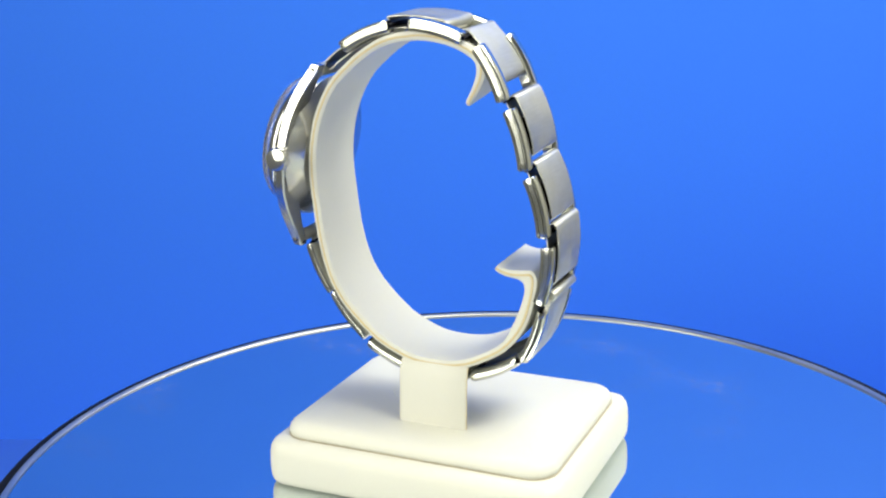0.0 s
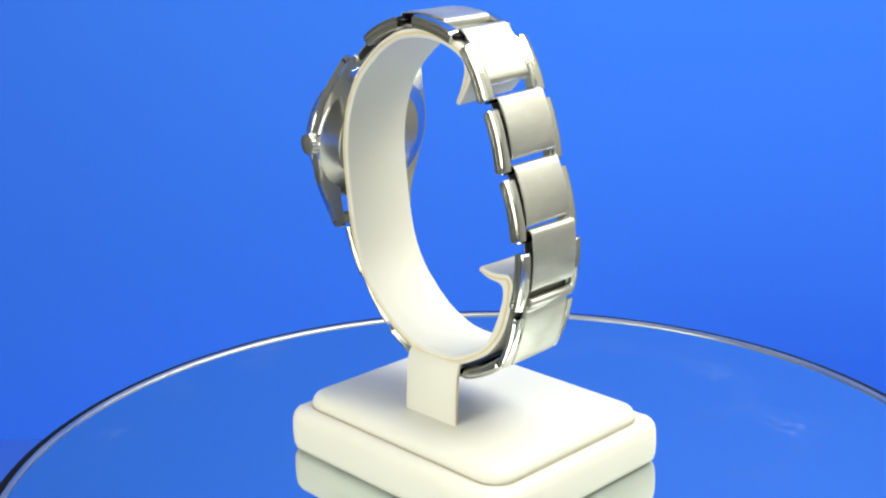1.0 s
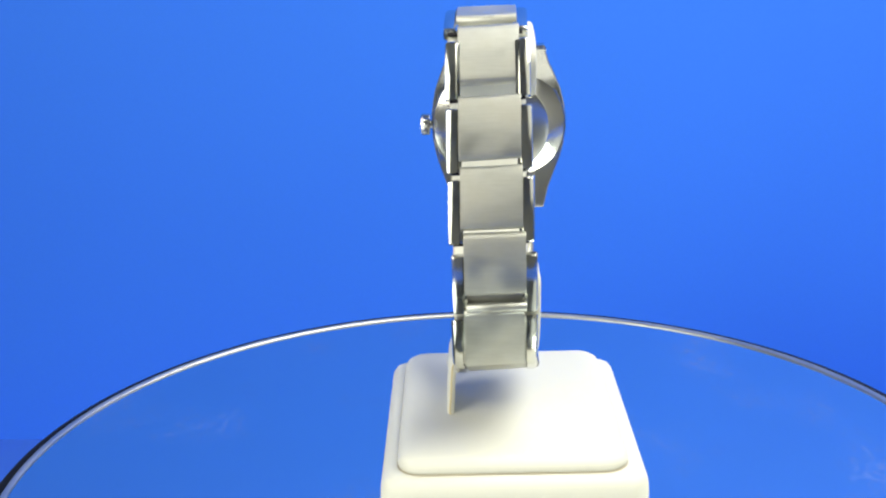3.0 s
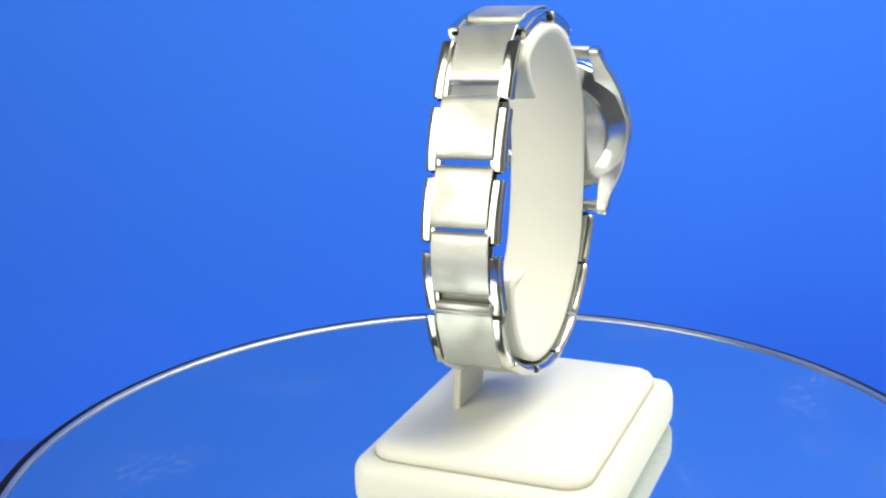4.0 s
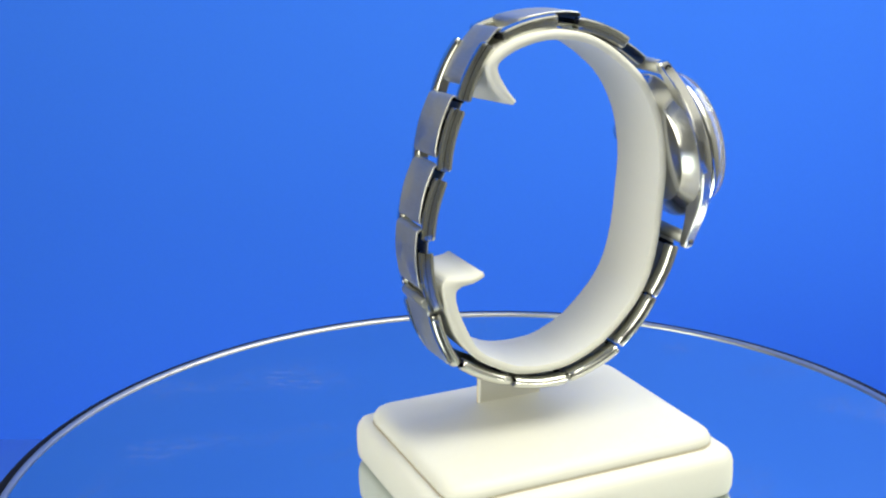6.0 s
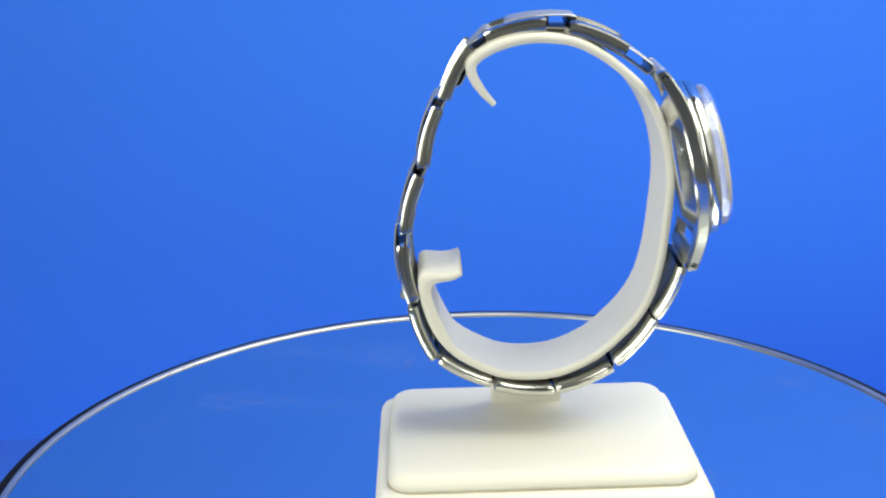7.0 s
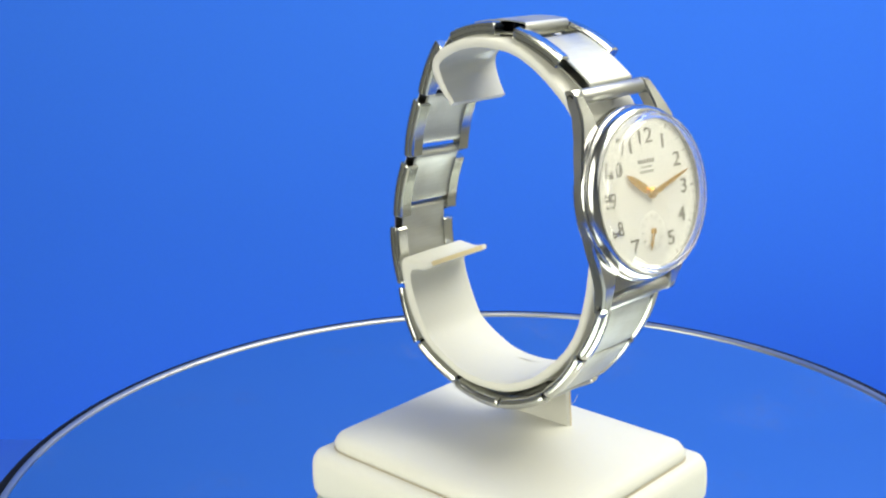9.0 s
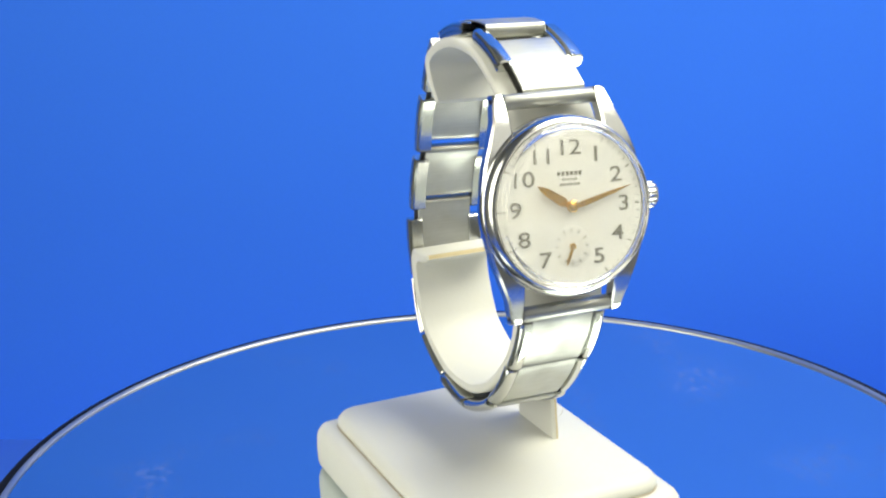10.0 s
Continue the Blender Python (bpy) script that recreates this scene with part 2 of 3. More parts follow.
def build_stand():
    root = tagged(new("watch_display_stand"), "white leatherette watch stand with C-shaped cuff on a two-tier base", "display stand")

    def turned(pts):
        c, s = math.cos(YAW), math.sin(YAW)
        return [(c * x - s * y, s * x + c * y) for x, y in pts]

    def tier(name, box, r, levels, label):
        loops = []
        for inset, z in levels:
            n0, n1, w0, w1 = box
            pts = turned(rounded_rect(n0 + inset, n1 - inset, w0 + inset, w1 - inset, max(0.6, r - inset)))
            loops.append([(x, y, z) for x, y in pts])
        part(name, link_mesh(name, *rings(loops), LEATHER, 60), root, label)

    tier("lower_tier", (-22.15, 40.8, -30.3, 20.85), 4.2,
         [(2.4, 0.0), (1.1, 0.25), (0.35, 0.9), (0, 2.0), (-0.1, 4.5), (0, 7.0), (0.25, 8.2), (0.9, 9.2), (2.0, 9.75), (4, 9.85)], "padded lower tier of the base")
    tier("upper_tier", (-19.75, 38.25, -26.7, 17.65), 5.0,
         [(0.9, 9.6), (0.2, 10.0), (0, 10.6), (0.15, 11.4), (0.7, 12.2), (1.6, 12.75), (3.0, 12.95), (6, 13.05)], "padded upper tier of the base")

    loops = []
    for inset, z in ((-0.12, 9.88), (-0.05, 10.02), (0.15, 10.02), (0.15, 9.88), (-0.12, 9.88)):
        loops.append([(x, y, z) for x, y in turned(rounded_rect(-19.75 + inset, 38.25 - inset, -26.7 + inset, 17.65 - inset, 5.0 - inset))])
    part("seam", link_mesh("seam", *rings(loops, caps=False), SEAM), root, "tan glue seam between the tiers")

    # cuff: a C-shaped strip, its outer line in the (n, z) plane, curled in at both tips
    line = [(1.0, 78.6), (-0.5, 80.2), (-2.1, 82.2), (-3.1, 84.4), (-3.1, 86.3), (-1.5, 88.1), (1.5, 89.7), (4.3, 90.6), (7.3, 91.15), (10.3, 91.3), (12.8, 91.0),
            (15.3, 90.65), (17.9, 89.85), (20.4, 88.6), (23.0, 86.95), (25.5, 84.95), (28.7, 82.0), (31.3, 78.25), (33.5, 73.3), (34.7, 68.0), (35.1, 62.6), (34.6, 56.2),
            (33.7, 48.3), (32.0, 41.6), (29.8, 37.3), (27.0, 33.8), (21.5, 28.8), (15.6, 25.9), (11.9, 25.0), (8.2, 24.8), (4.8, 25.0), (1.5, 25.7), (-1.8, 27.2), (-5.3, 29.2),
            (-7.7, 31.3), (-9.8, 34.0), (-11.4, 37.3), (-12.5, 41.2), (-13.0, 44.2), (-12.9, 46.0), (-11.9, 47.0), (-10.2, 46.9), (-8.2, 46.8), (-6.5, 47.1), (-5.2, 47.7)]
    pts = [Vector(p) for p in line]
    fine = []
    for i in range(len(pts) - 1):
        a, b, c, d = pts[max(i - 1, 0)], pts[i], pts[i + 1], pts[min(i + 2, len(pts) - 1)]
        for s in (0, 0.5):
            fine.append(0.5 * ((2 * b) + (c - a) * s + (2 * a - 5 * b + 4 * c - d) * s * s + (3 * b - a - 3 * c + d) * s ** 3))
    fine.append(pts[-1])
    path = []
    for i, c in enumerate(fine):
        d = (fine[min(i + 1, len(fine) - 1)] - fine[max(i - 1, 0)]).normalized()
        path.append((c, Vector((-d.y, d.x))))
    thick = 1.65
    W0, W1 = -10.3, 6.1
    sec = [(W0 + 0.5, 0), (W0 + 0.12, -0.3), (W0, -0.8), (W0, -thick + 0.6), (W0 + 0.3, -thick), (W1 - 0.3, -thick), (W1, -thick + 0.4), (W1, -0.5), (W1 - 0.3, 0)]
    last = len(path) - 1

    def bent(i, n, w, z):
        """The upper tip hangs a little askew."""
        k = max(0.0, 1 - i / 7.0)
        s = (w - W0) / (W1 - W0)
        return (n + k * (0.3 - 1.5 * s), w, z - k * (0.5 + 0.6 * s))

    faces = []
    for i, (c, nr) in enumerate(path):
        k = min(1.0, 0.62 + 0.08 * min(i, last - i))
        faces.append((c - nr * (thick / 2 * (1 - k)), c - nr * (thick / 2 * (1 + k))))
    inner = [f[1].copy() for f in faces]
    for lo, hi, times in ((3, 20, 4), (last - 19, last - 3, 26)):  # fillet under the curled tips
        for q in range(times):
            was = [p.copy() for p in inner]
            for i in range(lo, hi):
                inner[i] = was[i].lerp((was[i - 1] + was[i + 1]) / 2, 0.6)
    loops = []
    for i, ((top, low), soft_low) in enumerate(zip(faces, inner)):
        loops.append([bent(i, top.lerp(soft_low, -h / thick).x, w, top.lerp(soft_low, -h / thick).y) for w, h in sec])
    part("cuff", link_mesh("cuff", yawed(rings(loops)[0]), rings(loops)[1], LEATHER, 50), root, "C-shaped white cuff with curled tips")
    loops = []
    for i, (c, nr) in enumerate(path):
        loops.append([bent(i, c.x + nr.x * h, w, c.y + nr.y * h) for w, h in ((W1 - 0.1, -0.55), (W1 + 0.07, -0.6), (W1 + 0.07, -1.0), (W1 - 0.1, -1.05))])
    part("edge_binding", link_mesh("edge_binding", yawed(rings(loops)[0]), rings(loops)[1], BINDING), root, "tan raw board edge")

    end, nr = path[-1]
    loops = []
    d = (path[-1][0] - path[-2][0]).normalized()
    mid = end - nr * (thick / 2)
    for along, across in ((-0.3, 0.44), (0.04, 0.44), (0.07, 0.0), (0.04, -0.44), (-0.3, -0.44)):
        loops.append((mid.x + d.x * along + nr.x * across, mid.y + d.y * along + nr.y * across))
    loops = [[(x, w, z) for x, z in loops] for w in (W0 + 0.6, W0 + 4, W1 - 5, W1 - 1.2)]
    part("tip_edge", link_mesh("tip_edge", yawed(rings(loops)[0]), rings(loops)[1], BINDING), root, "tan raw board edge at the tip")

    # post: a flat tab folded down from the cuff's edge to the base
    loops = []
    for w, z in ((4.3, 26.6), (5.6, 26.2), (6.6, 25.2), (7.3, 23.2), (7.6, 20.0), (7.75, 17.0), (7.95, 14.5), (8.0, 12.9)):
        loops.append([(1.7, w - 1.4, z), (1.4, w - 1.0, z), (1.4, w - 0.4, z), (1.9, w, z), (15.2, w + 0.1, z), (15.8, w - 0.3, z), (15.8, w - 1.0, z), (15.5, w - 1.4, z)])
    part("post", link_mesh("post", yawed(rings(loops)[0]), rings(loops)[1], LEATHER, 50), root, "flat white tab joining cuff and base")
    loops = []
    for n_, w_, z_ in ((15.7, 7.6, 17.6), (16.1, 7.9, 18.0), (16.5, 8.0, 18.7), (16.7, 8.2, 19.6)):
        loops.append([(n_, w_, z_), (n_ + 0.1, w_, z_), (n_ + 0.05, w_ + 0.1, z_ - 0.05)])
    part("loose_thread", link_mesh("loose_thread", yawed(rings(loops)[0]), rings(loops)[1], LEATHER), root, "loose white thread")
    for nn in (1.36, 15.84):
        loops = []
        for w, z in ((6.0, 25.6), (6.85, 23.2), (7.15, 20.0), (7.3, 17.0), (7.5, 14.5), (7.55, 12.95)):
            loops.append([(nn - 0.05, w - 0.25, z), (nn + 0.05, w - 0.25, z), (nn + 0.05, w + 0.05, z), (nn - 0.05, w + 0.05, z)])
        part("post_edge", link_mesh("post_edge", yawed(rings(loops)[0]), rings(loops)[1], BINDING), root, "tan raw board edge")
    return root


# ---- wristwatch ----
CASE = Vector((35.65, -2.95, 65.95))
CM, CU = Vector((0.9842, 0, 0.1771)), Vector((-0.1771, 0, 0.9842))


def on_case(w, b, a):
    """Case coordinates: w to the crown, b to twelve, a out of the dial."""
    p = CASE + CM * a + CU * b
    return (p.x, p.y + w, p.z)


def on_dial(w, b, a):
    """The dial sits a little turned in its case."""
    c, s = math.cos(radians(2.5)), math.sin(radians(2.5))
    return on_case(w * c + b * s, -w * s + b * c - 0.2, a)


RAIL = [(0.0, -0.95), (2.3, -1.0), (2.68, -0.85), (2.78, -0.5), (2.55, -0.42), (2.55, -0.30), (2.78, -0.22), (2.78, 0.28), (2.55, 0.36), (2.55, 0.48), (2.75, 0.56), (2.6, 0.88), (2.2, 1.03), (1.5, 1.08), (0.75, 1.02), (0.55, 0.5), (0.0, 0.45)]
SMOOTH_RAIL = [(0.0, -0.7), (1.6, -0.75), (2.2, -0.62), (2.55, -0.38), (2.72, -0.1), (2.72, 0.0), (2.8, 0.08), (2.74, 0.45), (2.56, 0.75), (2.3, 0.93), (2.0, 1.03), (1.5, 1.08), (0.75, 1.04), (0.6, 0.5), (0.0, 0.45)]


def plate_section(half, t):
    return [(-half, -t), (-half, -0.25), (-half + 0.25, -0.04), (-half * 0.5, 0.0), (half * 0.5, 0.0), (half - 0.25, -0.04), (half, -0.25), (half, -t)]


def sleeve(p, q, bulge, tall, wm, half, wall=0.28):
    """A flattened tube of sheet steel, open at both sides: outer sheet from p to q bowed outward, folded round both ends."""
    outer = bowed(p, q, bulge, 10, HEART)
    r = tall / 2

    def outline(inset):
        rr = r - inset
        pts = [c - nr * inset for c, nr in outer]
        for (c, nr), turn in ((outer[-1], 1), (outer[0], -1)):
            d = (outer[-1][0] - outer[-2][0]).normalized() if turn == 1 else (outer[0][0] - outer[1][0]).normalized()
            cap = []
            for k in range(1, 7):
                a = math.pi * k / 7
                cap.append(c - nr * r + nr * (rr * math.cos(a)) + d * (rr * 0.75 * math.sin(a)))
            if turn == 1:
                pts += cap + [c2 - n2 * (tall - inset) for c2, n2 in reversed(outer)]
            else:
                pts += cap[::-1]
        return pts

    big, small = outline(0.0), outline(wall)
    loops = []
    for w, pts in ((-half + 0.12, big), (-half, outline(0.1)), (-half, small), (half, small), (half, outline(0.1)), (half - 0.12, big), (-half + 0.12, big)):
        loops.append([(c.x, wm + w, c.y) for c in pts])
    return rings(loops, caps=False)


def lathe_part(name, profile, seg, mat, root, label="", smooth=40):
    return part(name, link_mesh(name, *rings(ring_verts(profile, seg, on_case), caps=False), mat, smooth), root, label)


def flat_part(name, outline, a0, a1, mat, root, label=""):
    loops = [[on_dial(w, b, a0) for w, b in outline], [on_dial(w, b, a1) for w, b in outline]]
    return part(name, link_mesh(name, *rings(loops), mat), root, label)


def text_part(name, body, size, w, b, a, mat, root, label="", wide=1.0):
    curve = bpy.data.curves.new(name, "FONT")
    curve.body, curve.size, curve.align_x, curve.align_y = body, size, "CENTER", "CENTER"
    curve.extrude = 0.04
    curve.offset = 0.02
    tmp = new("lettering", curve)
    bpy.context.view_layer.update()
    src = bpy.data.meshes.new_from_object(tmp.evaluated_get(bpy.context.evaluated_depsgraph_get()))
    verts = [on_dial(w + v.co.x * wide, b + v.co.y, a + v.co.z) for v in src.vertices]
    quads = [tuple(p.vertices) for p in src.polygons]
    bpy.data.objects.remove(tmp)
    return part(name, link_mesh(name, verts, quads, mat), root, label)


def build_watch():
    root = tagged(new("wristwatch"), "vintage steel wristwatch with cream dial and expanding link bracelet", "wristwatch")

    # case
    lathe_part("case_back", [(0.001, -0.5), (10.2, -0.5), (10.9, -0.3), (11.2, 0.0), (14.3, 1.5), (14.4, 1.8), (0.001, 1.8)], 72, CHROME, root, "polished domed case back", 25)
    lathe_part("case_band", [(13.2, 1.5), (14.6, 1.55), (14.7, 1.75), (14.85, 2.1), (14.85, 3.6), (14.75, 3.95), (14.5, 4.15), (13.2, 4.15), (13.2, 1.5)], 96, CHROME, root)
    lathe_part("bezel", [(13.2, 4.2), (14.6, 4.2), (14.75, 4.45), (14.65, 5.1), (14.3, 5.8), (13.85, 6.2), (13.65, 6.25), (13.52, 6.1), (13.12, 5.7), (13.1, 4.2), (13.2, 4.2)], 96, CHROME, root, "polished bezel")
    for sw in (1, -1):
        for sb in (1, -1):
            loops = []
            for b, outer, a, hh in ((2.0, 14.75, 2.85, 1.0), (5.0, 14.3, 2.8, 1.05), (8.0, 13.65, 2.65, 1.1), (10.5, 12.75, 2.35, 1.15), (12.5, 12.0, 1.9, 1.2), (14.5, 11.2, 1.3, 1.2), (16.5, 10.7, 0.4, 1.2), (17.6, 10.4, -0.05, 1.15), (18.5, 10.25, -0.4, 1.05), (18.75, 10.15, -0.48, 0.9)):
                inner = max(8.25, math.sqrt(max(0.0, 13.4 ** 2 - b * b))) if b < 11 else 8.2
                inner = min(inner, outer - 0.5)
                cross = [(inner, -hh), (outer - 0.25, -hh), (outer, -hh + 0.25), (outer, hh - 0.35), (outer - 0.35, hh), (inner + 0.3, hh), (inner, hh - 0.3)]
                loops.append([on_case(sw * w + 0.35 * min(1, b / 15), sb * b, a + h) for w, h in cross])
            lug = part("lug", link_mesh("lug", *rings(loops), CHROME, 35), root, "tapering polished lug")
            hole = [on_case(sw * 10.46 + 0.35, sb * 17.5 + 0.62 * math.sin(j * math.pi / 6), -0.1 + 0.62 * math.cos(j * math.pi / 6)) for j in range(12)]
            deep = [on_case(sw * 10.1 + 0.35, sb * 17.5 + 0.62 * math.sin(j * math.pi / 6), -0.1 + 0.62 * math.cos(j * math.pi / 6)) for j in range(12)]
            part("bar_hole", link_mesh("bar_hole", *rings([deep, hole]), DARK), lug, "dark spring bar hole")
            tip = [on_case(sw * 10.55 + 0.35, sb * 17.5 + 0.36 * math.sin(j * math.pi / 5), -0.1 + 0.36 * math.cos(j * math.pi / 5)) for j in range(10)]
            deep = [on_case(sw * 10.2 + 0.35, sb * 17.5 + 0.36 * math.sin(j * math.pi / 5), -0.1 + 0.36 * math.cos(j * math.pi / 5)) for j in range(10)]
            part("bar_tip", link_mesh("bar_tip", *rings([deep, tip]), POLISHED), lug, "steel spring bar tip")

    # crown, fluted
    loops = []
    for w, r, flute in ((14.2, 1.0, 0), (14.75, 1.0, 0), (14.8, 2.1, 0.08), (15.0, 2.35, 0.14), (16.4, 2.35, 0.14), (16.7, 2.15, 0.05), (16.85, 1.7, 0), (16.95, 0.01, 0)):
        loops.append([on_case(w + 0.4, 0.0 + (r - flute * (j % 2)) * math.sin(2 * math.pi * j / 44), 2.35 + (r - flute * (j % 2)) * math.cos(2 * math.pi * j / 44)) for j in range(44)])
    part("crown", link_mesh("crown", *rings(loops, caps=False), CHROME, 30), root, "fluted winding crown")

    # dial with its numerals, marks and pointers
    A = 5.3
    dial = lathe_part("dial", [(0.001, A), (6, A), (13.05, A), (13.05, A - 0.25), (0.001, A - 0.25)], 72, DIAL, root, "cream silvered dial, slightly yellowed")
    for h in (12, 1, 2, 3, 4, 5, 7, 8, 9, 10, 11):
        ang = radians(30 * h)
        text_part("numeral", str(h), 3.55, 9.75 * math.sin(ang), 9.55 * math.cos(ang), A + 0.06, NUMERAL, dial, wide=1.3)
    for k in range(60):
        ang = radians(6 * k)
        r0, hw = (11.9, 0.13) if k % 5 == 0 else (12.25, 0.06)
        s, c = math.sin(ang), math.cos(ang)
        flat_part("minute_mark", [(r * s + o * c, r * c - o * s) for r, o in ((r0, -hw), (r0, hw), (12.65, hw), (12.65, -hw))], A, A + 0.04, NUMERAL, dial)
    for b, half, hh in ((5.5, 2.3, 0.34), (4.55, 1.4, 0.2), (3.75, 1.9, 0.22)):
        for i in range(6):
            x0 = -half + i * half / 3 + 0.12
            flat_part("printed_bar", [(x0, b - hh), (x0 + half / 3 - 0.24, b - hh), (x0 + half / 3 - 0.24, b + hh), (x0, b + hh)], A, A + 0.03, NUMERAL, dial)
    SB = -6.3
    ring = [(r * 1.0, a) for r, a in ((0.001, A + 0.005), (2.2, A + 0.005), (3.35, A + 0.03), (3.4, A + 0.001))]
    part("seconds_register", link_mesh("seconds_register", *rings(ring_verts(ring, 48, lambda x, y, a: on_dial(x, y + SB, a)), caps=False), DIAL), dial, "recessed small seconds register")
    for k in range(12):
        ang = radians(30 * k)
        s, c = math.sin(ang), math.cos(ang)
        flat_part("second_mark", [(r * s + o * c, SB + r * c - o * s) for r, o in ((2.35, -0.07), (2.35, 0.07), (3.05, 0.07), (3.05, -0.07))], A + 0.03, A + 0.06, NUMERAL, dial)

    def pointer(name, ang, shape, a, w0=0.0, b0=0.0, label=""):
        s, c = math.sin(radians(ang)), math.cos(radians(ang))
        flat = [(w0 + r * s + o * c, b0 + r * c - o * s) for r, o in shape]
        flat_part(name, flat, a, a + 0.12, GILT, root, label)

    pointer("hour_pointer", -58, [(-0.4, -0.35), (1.2, -0.42), (1.7, -0.8), (5.4, -0.62), (7.2, 0), (5.4, 0.62), (1.7, 0.8), (1.2, 0.42), (-0.4, 0.35)], A + 0.5, label="gilt hour pointer")
    pointer("minute_pointer", 74, [(-0.5, -0.3), (1.2, -0.36), (1.8, -0.5), (7.5, -0.32), (11.3, 0), (7.5, 0.32), (1.8, 0.5), (1.2, 0.36), (-0.5, 0.3)], A + 0.8, label="gilt minute pointer")
    pointer("second_pointer", 202, [(-0.6, -0.14), (2.2, -0.3), (3.3, 0), (2.2, 0.3), (-0.6, 0.14)], A + 0.3, 0.0, SB, "gilt small seconds pointer")
    part("centre_boss", link_mesh("centre_boss", *rings(ring_verts([(0.95, A + 0.45), (0.95, A + 1.0), (0.7, A + 1.2), (0.001, A + 1.3)], 24, on_case), caps=False), GILT), root)
    part("seconds_boss", link_mesh("seconds_boss", *rings(ring_verts([(0.5, A + 0.05), (0.5, A + 0.5), (0.001, A + 0.55)], 16, lambda x, y, a: on_dial(x, y + SB, a)), caps=False), GILT), root)

    # domed acrylic crystal, a closed shell
    prof = [(13.4, 5.8), (13.4, 7.4), (13.3, 7.8), (13.05, 8.1), (12.7, 8.28)]
    prof += [(12.7 * math.cos(t), 8.28 + 0.95 * math.sin(t)) for t in [radians(q) for q in (20, 32, 45, 58, 70, 80, 88)]] + [(0.001, 9.23)]
    prof += [(0.001, 8.6)] + [(12.3 * math.cos(t), 7.65 + 0.95 * math.sin(t)) for t in [radians(q) for q in (85, 70, 58, 45, 32, 20, 8)]]
    prof += [(12.6, 7.3), (12.75, 5.8), (13.4, 5.8)]
    glass = lathe_part("crystal", prof, 96, GLASS, root, "domed clear acrylic crystal", 60)
    glass.visible_shadow = False

    # sleeves round the spring bars
    for sb in (1, -1):
        p = CASE + CU * (17.4 * sb) + CM * -0.1
        part("bar_sleeve", link_mesh("bar_sleeve", *rod((p.x, p.z), CASE.y - 7.8, CASE.y + 8.5, 1.3, 20), BRUSHED), root, "brushed tube round the spring bar")

    # bracelet: rail line, plate line, w of the middle, open or closed
    links = [
        ((26.3, 87.9), (16.0, 92.2), (31.2, 84.9), (20.3, 91.4), -1.1, 1, 0.0, 0.0),
        ((11.7, 92.9), (0.8, 90.5), (16.7, 94.6), (5.2, 94.0), -1.2, 1, 0.0, 0.02),
        ((-2.0, 89.3), (-7.1, 79.6), (0.4, 91.8), (-6.0, 83.3), -1.6, 1, 0.0, 0.04),
        ((-8.1, 78.2), (-11.2, 67.1), (-9.3, 80.3), (-12.6, 70.5), -1.8, 1, 0.0, 0.05),
        ((-11.9, 65.6), (-14.8, 54.5), (-13.1, 67.8), (-16.2, 58.1), -2.0, 1, 0.0, 0.04),
        ((-15.4, 52.3), (-13.7, 41.0), (-17.0, 55.7), (-16.7, 45.2), -2.5, 1, 0.0, 0.03),
        ((-13.7, 40.0), (-9.7, 29.6), (-15.0, 40.5), (-11.1, 29.0), -2.1, 0, 0.02, 0.05),
        ((-8.7, 29.5), (1.1, 24.5), (-9.2, 28.4), (0.8, 23.4), -2.3, 0, 0.02, 0.05),
        ((1.9, 24.2), (12.9, 23.1), (1.7, 22.9), (12.9, 21.9), -2.8, 0, 0.0, 0.03),
        ((13.6, 23.3), (24.1, 27.7), (13.8, 22.0), (24.6, 26.7), -2.9, 0, 0.0, 0.02),
        ((24.7, 28.5), (32.0, 37.2), (25.6, 27.7), (33.0, 36.6), -2.8, 0, 0.0, 0.0),
        ((32.2, 37.5), (36.8, 47.2), (33.2, 37.2), (38.0, 47.3), -2.4, 0, 0.0, 0.0),
    ]
    inward = Vector(HEART)
    for i, (r0, r1, p0, p1, wm, is_open, kn, kz) in enumerate(links):
        def skewed(made):
            verts, quads = made
            return [(x - kn * (y - wm + 8.0), y, z - kz * (y - wm + 8.0)) for x, y, z in verts], quads

        link = new("bracelet_link")
        link.parent = root
        tagged(link, "open expanding steel link" if is_open else "closed steel link of the clasp side")
        for sw in (1, -1):
            path = bowed(r0, r1, 0.55, 8, HEART)
            part("side_rail", link_mesh("side_rail", *skewed(swept(path, [(w, h * ((1.08 if h > 0 else 1.45) if is_open else 1.2)) for w, h in (RAIL if is_open else SMOOTH_RAIL)], wm + (5.4 if sw == 1 else -4.8 if is_open else -5.2), sw)), POLISHED, 30), link, "polished grooved rail")
        sink = (inward - (Vector(p0) + Vector(p1)) / 2).normalized() * ((0.0, 0.5, -0.2, 0.3, 0.3, 0.3)[i] if is_open else 0.1)
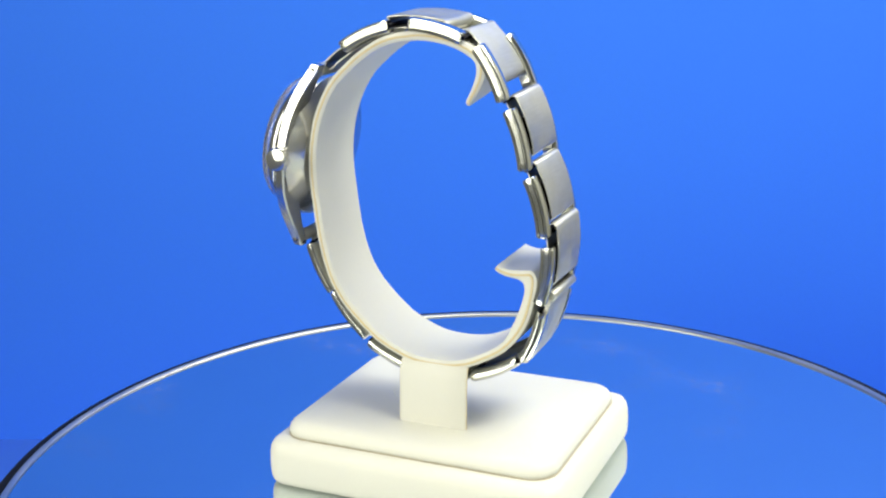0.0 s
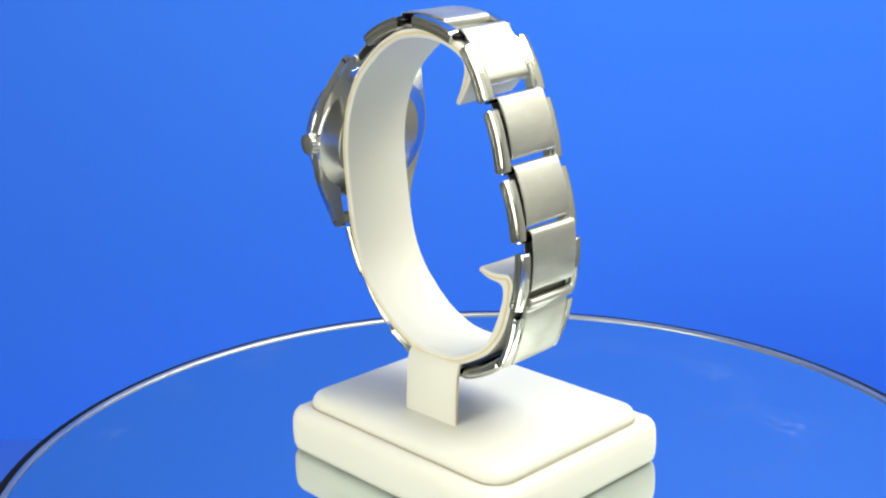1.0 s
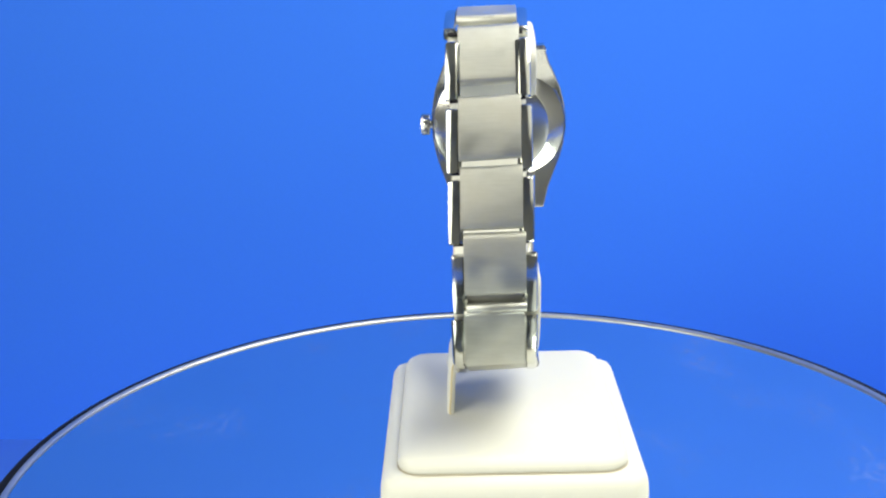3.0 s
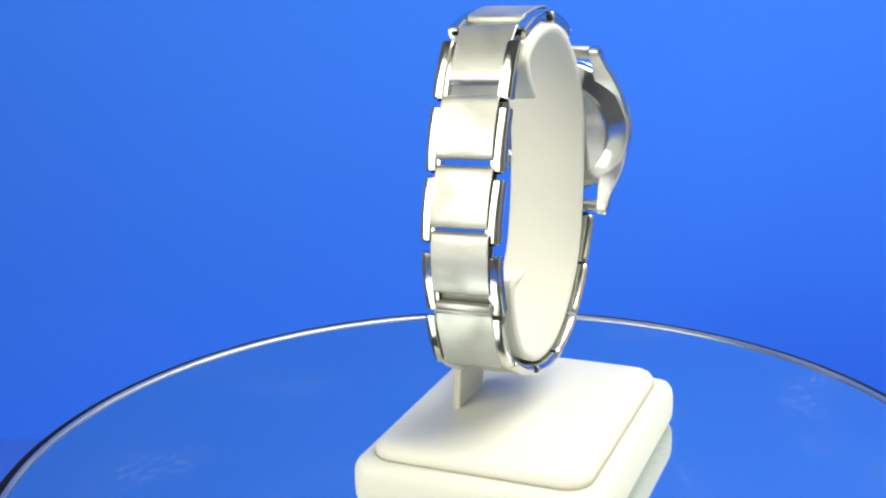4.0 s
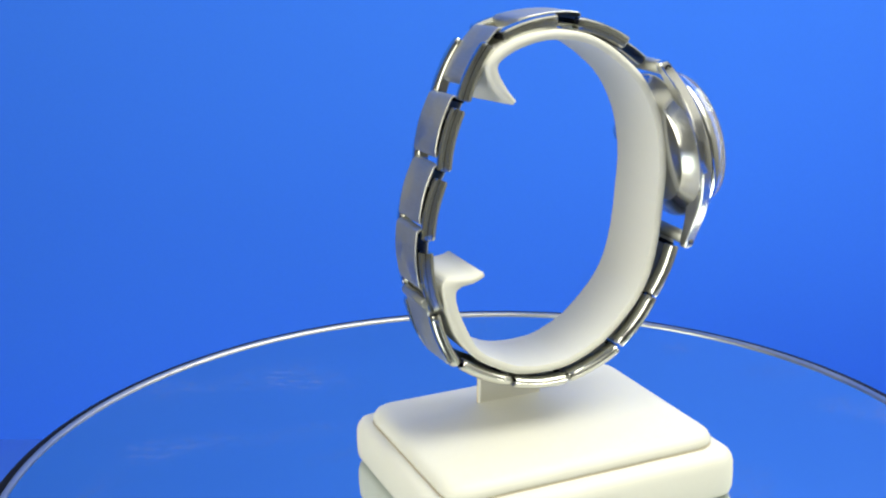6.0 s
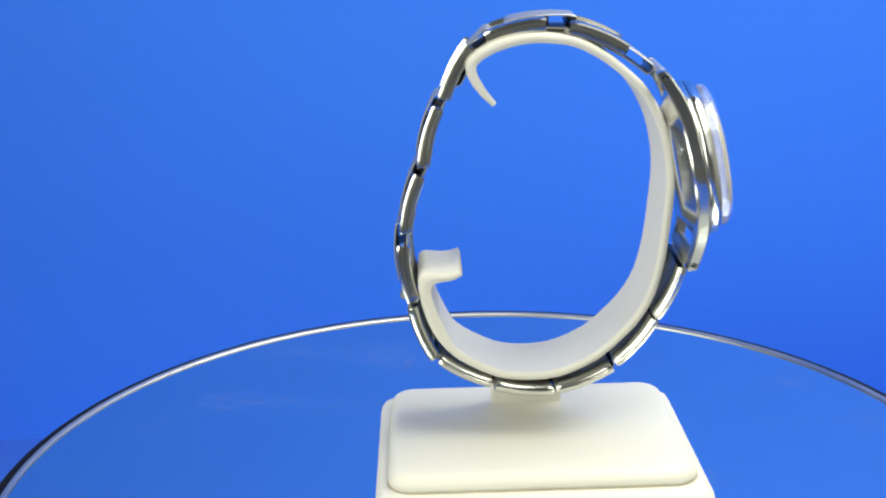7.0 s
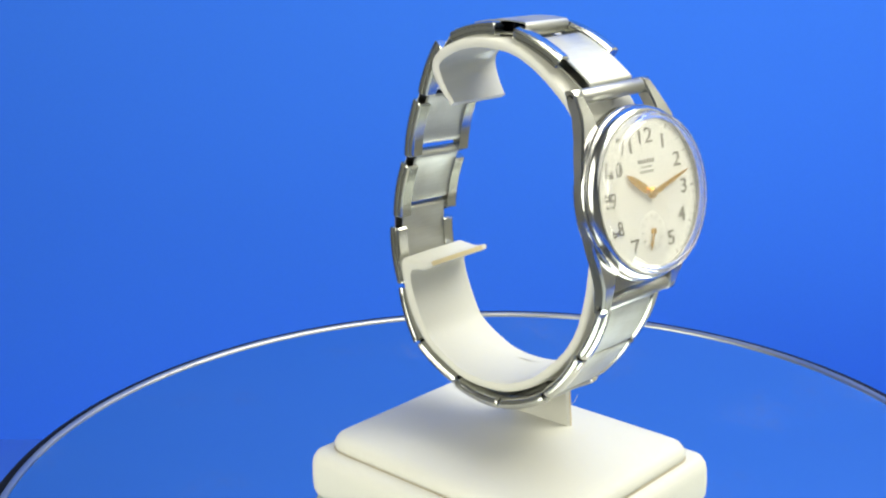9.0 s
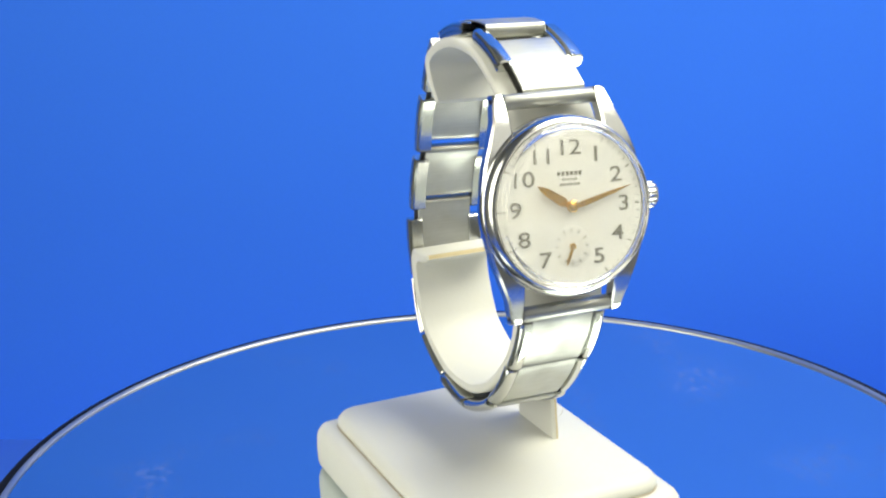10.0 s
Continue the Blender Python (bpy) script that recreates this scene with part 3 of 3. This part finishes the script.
        p0, p1 = Vector(p0) + sink, Vector(p1) + sink
        if is_open:
            tall = (2.2, 2.6, 2.8, 2.6, 2.6, 2.6)[i]
            part("centre_plate", link_mesh("centre_plate", *skewed(sleeve(p0, p1, 0.5, tall, wm + 0.2, 5.7)), BRUSHED, 35), link, "brushed hollow sleeve, open at its sides")
            # added dark core: the shade inside the hollow sleeve, given as colour
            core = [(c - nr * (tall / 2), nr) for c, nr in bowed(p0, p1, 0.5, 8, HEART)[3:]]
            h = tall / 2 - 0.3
            part("hollow_shade", link_mesh("hollow_shade", *skewed(swept(core, [(-3.0, -h), (-3.0, h), (3.2, h), (3.2, -h)], wm)), DARK, 35), link, "added dark core standing in for the shade inside the sleeve")
        else:
            path = bowed(p0, p1, 0.45, 8, HEART)
            part("centre_plate", link_mesh("centre_plate", *skewed(swept(path, plate_section(5.8, 0.8), wm, taper=0.7)), BRUSHED, 35), link, "brushed curved plate")
            for q, r in ((p0, 0.8), (p1, 0.45)):
                c = Vector(q) + (inward - Vector(q)).normalized() * (r + 0.05)
                part("rolled_end", link_mesh("rolled_end", *skewed(rod(c, wm - 5.6, wm + 5.6, r)), BRUSHED), link)
        for q in (r1,):
            part("hinge_pin", link_mesh("hinge_pin", *skewed(rod(Vector(q), wm - 6.6, wm + 7.3, 0.45)), DARK), link)
        if i == 5:
            part("clasp_tube", link_mesh("clasp_tube", *skewed(rod((-15.3, 42.1), wm - 5.6, wm + 5.6, 0.95)), BRUSHED), link, "brushed clasp tube")
            path = bowed((-14.6, 46.4), (-13.8, 41.6), 0.1, 3, HEART)
            part("inner_leaf", link_mesh("inner_leaf", *skewed(swept(path, plate_section(5.6, 0.5), wm)), BRUSHED, 35), link, "steel leaf inside the clasp")
    return root


turntable = build_turntable()
stand = build_stand()
watch = build_watch()


# ---- what moves: all three turn together about the turntable's axle ----
def motions():
    for thing in (turntable, stand, watch):
        rows = []
        for k in range(21):
            t = 0.5 * k
            rows.append((t, pose(0, 0, 0, 0, 0, 155.2 - 22.12 * t)))
        walk(thing, rows)


motions()
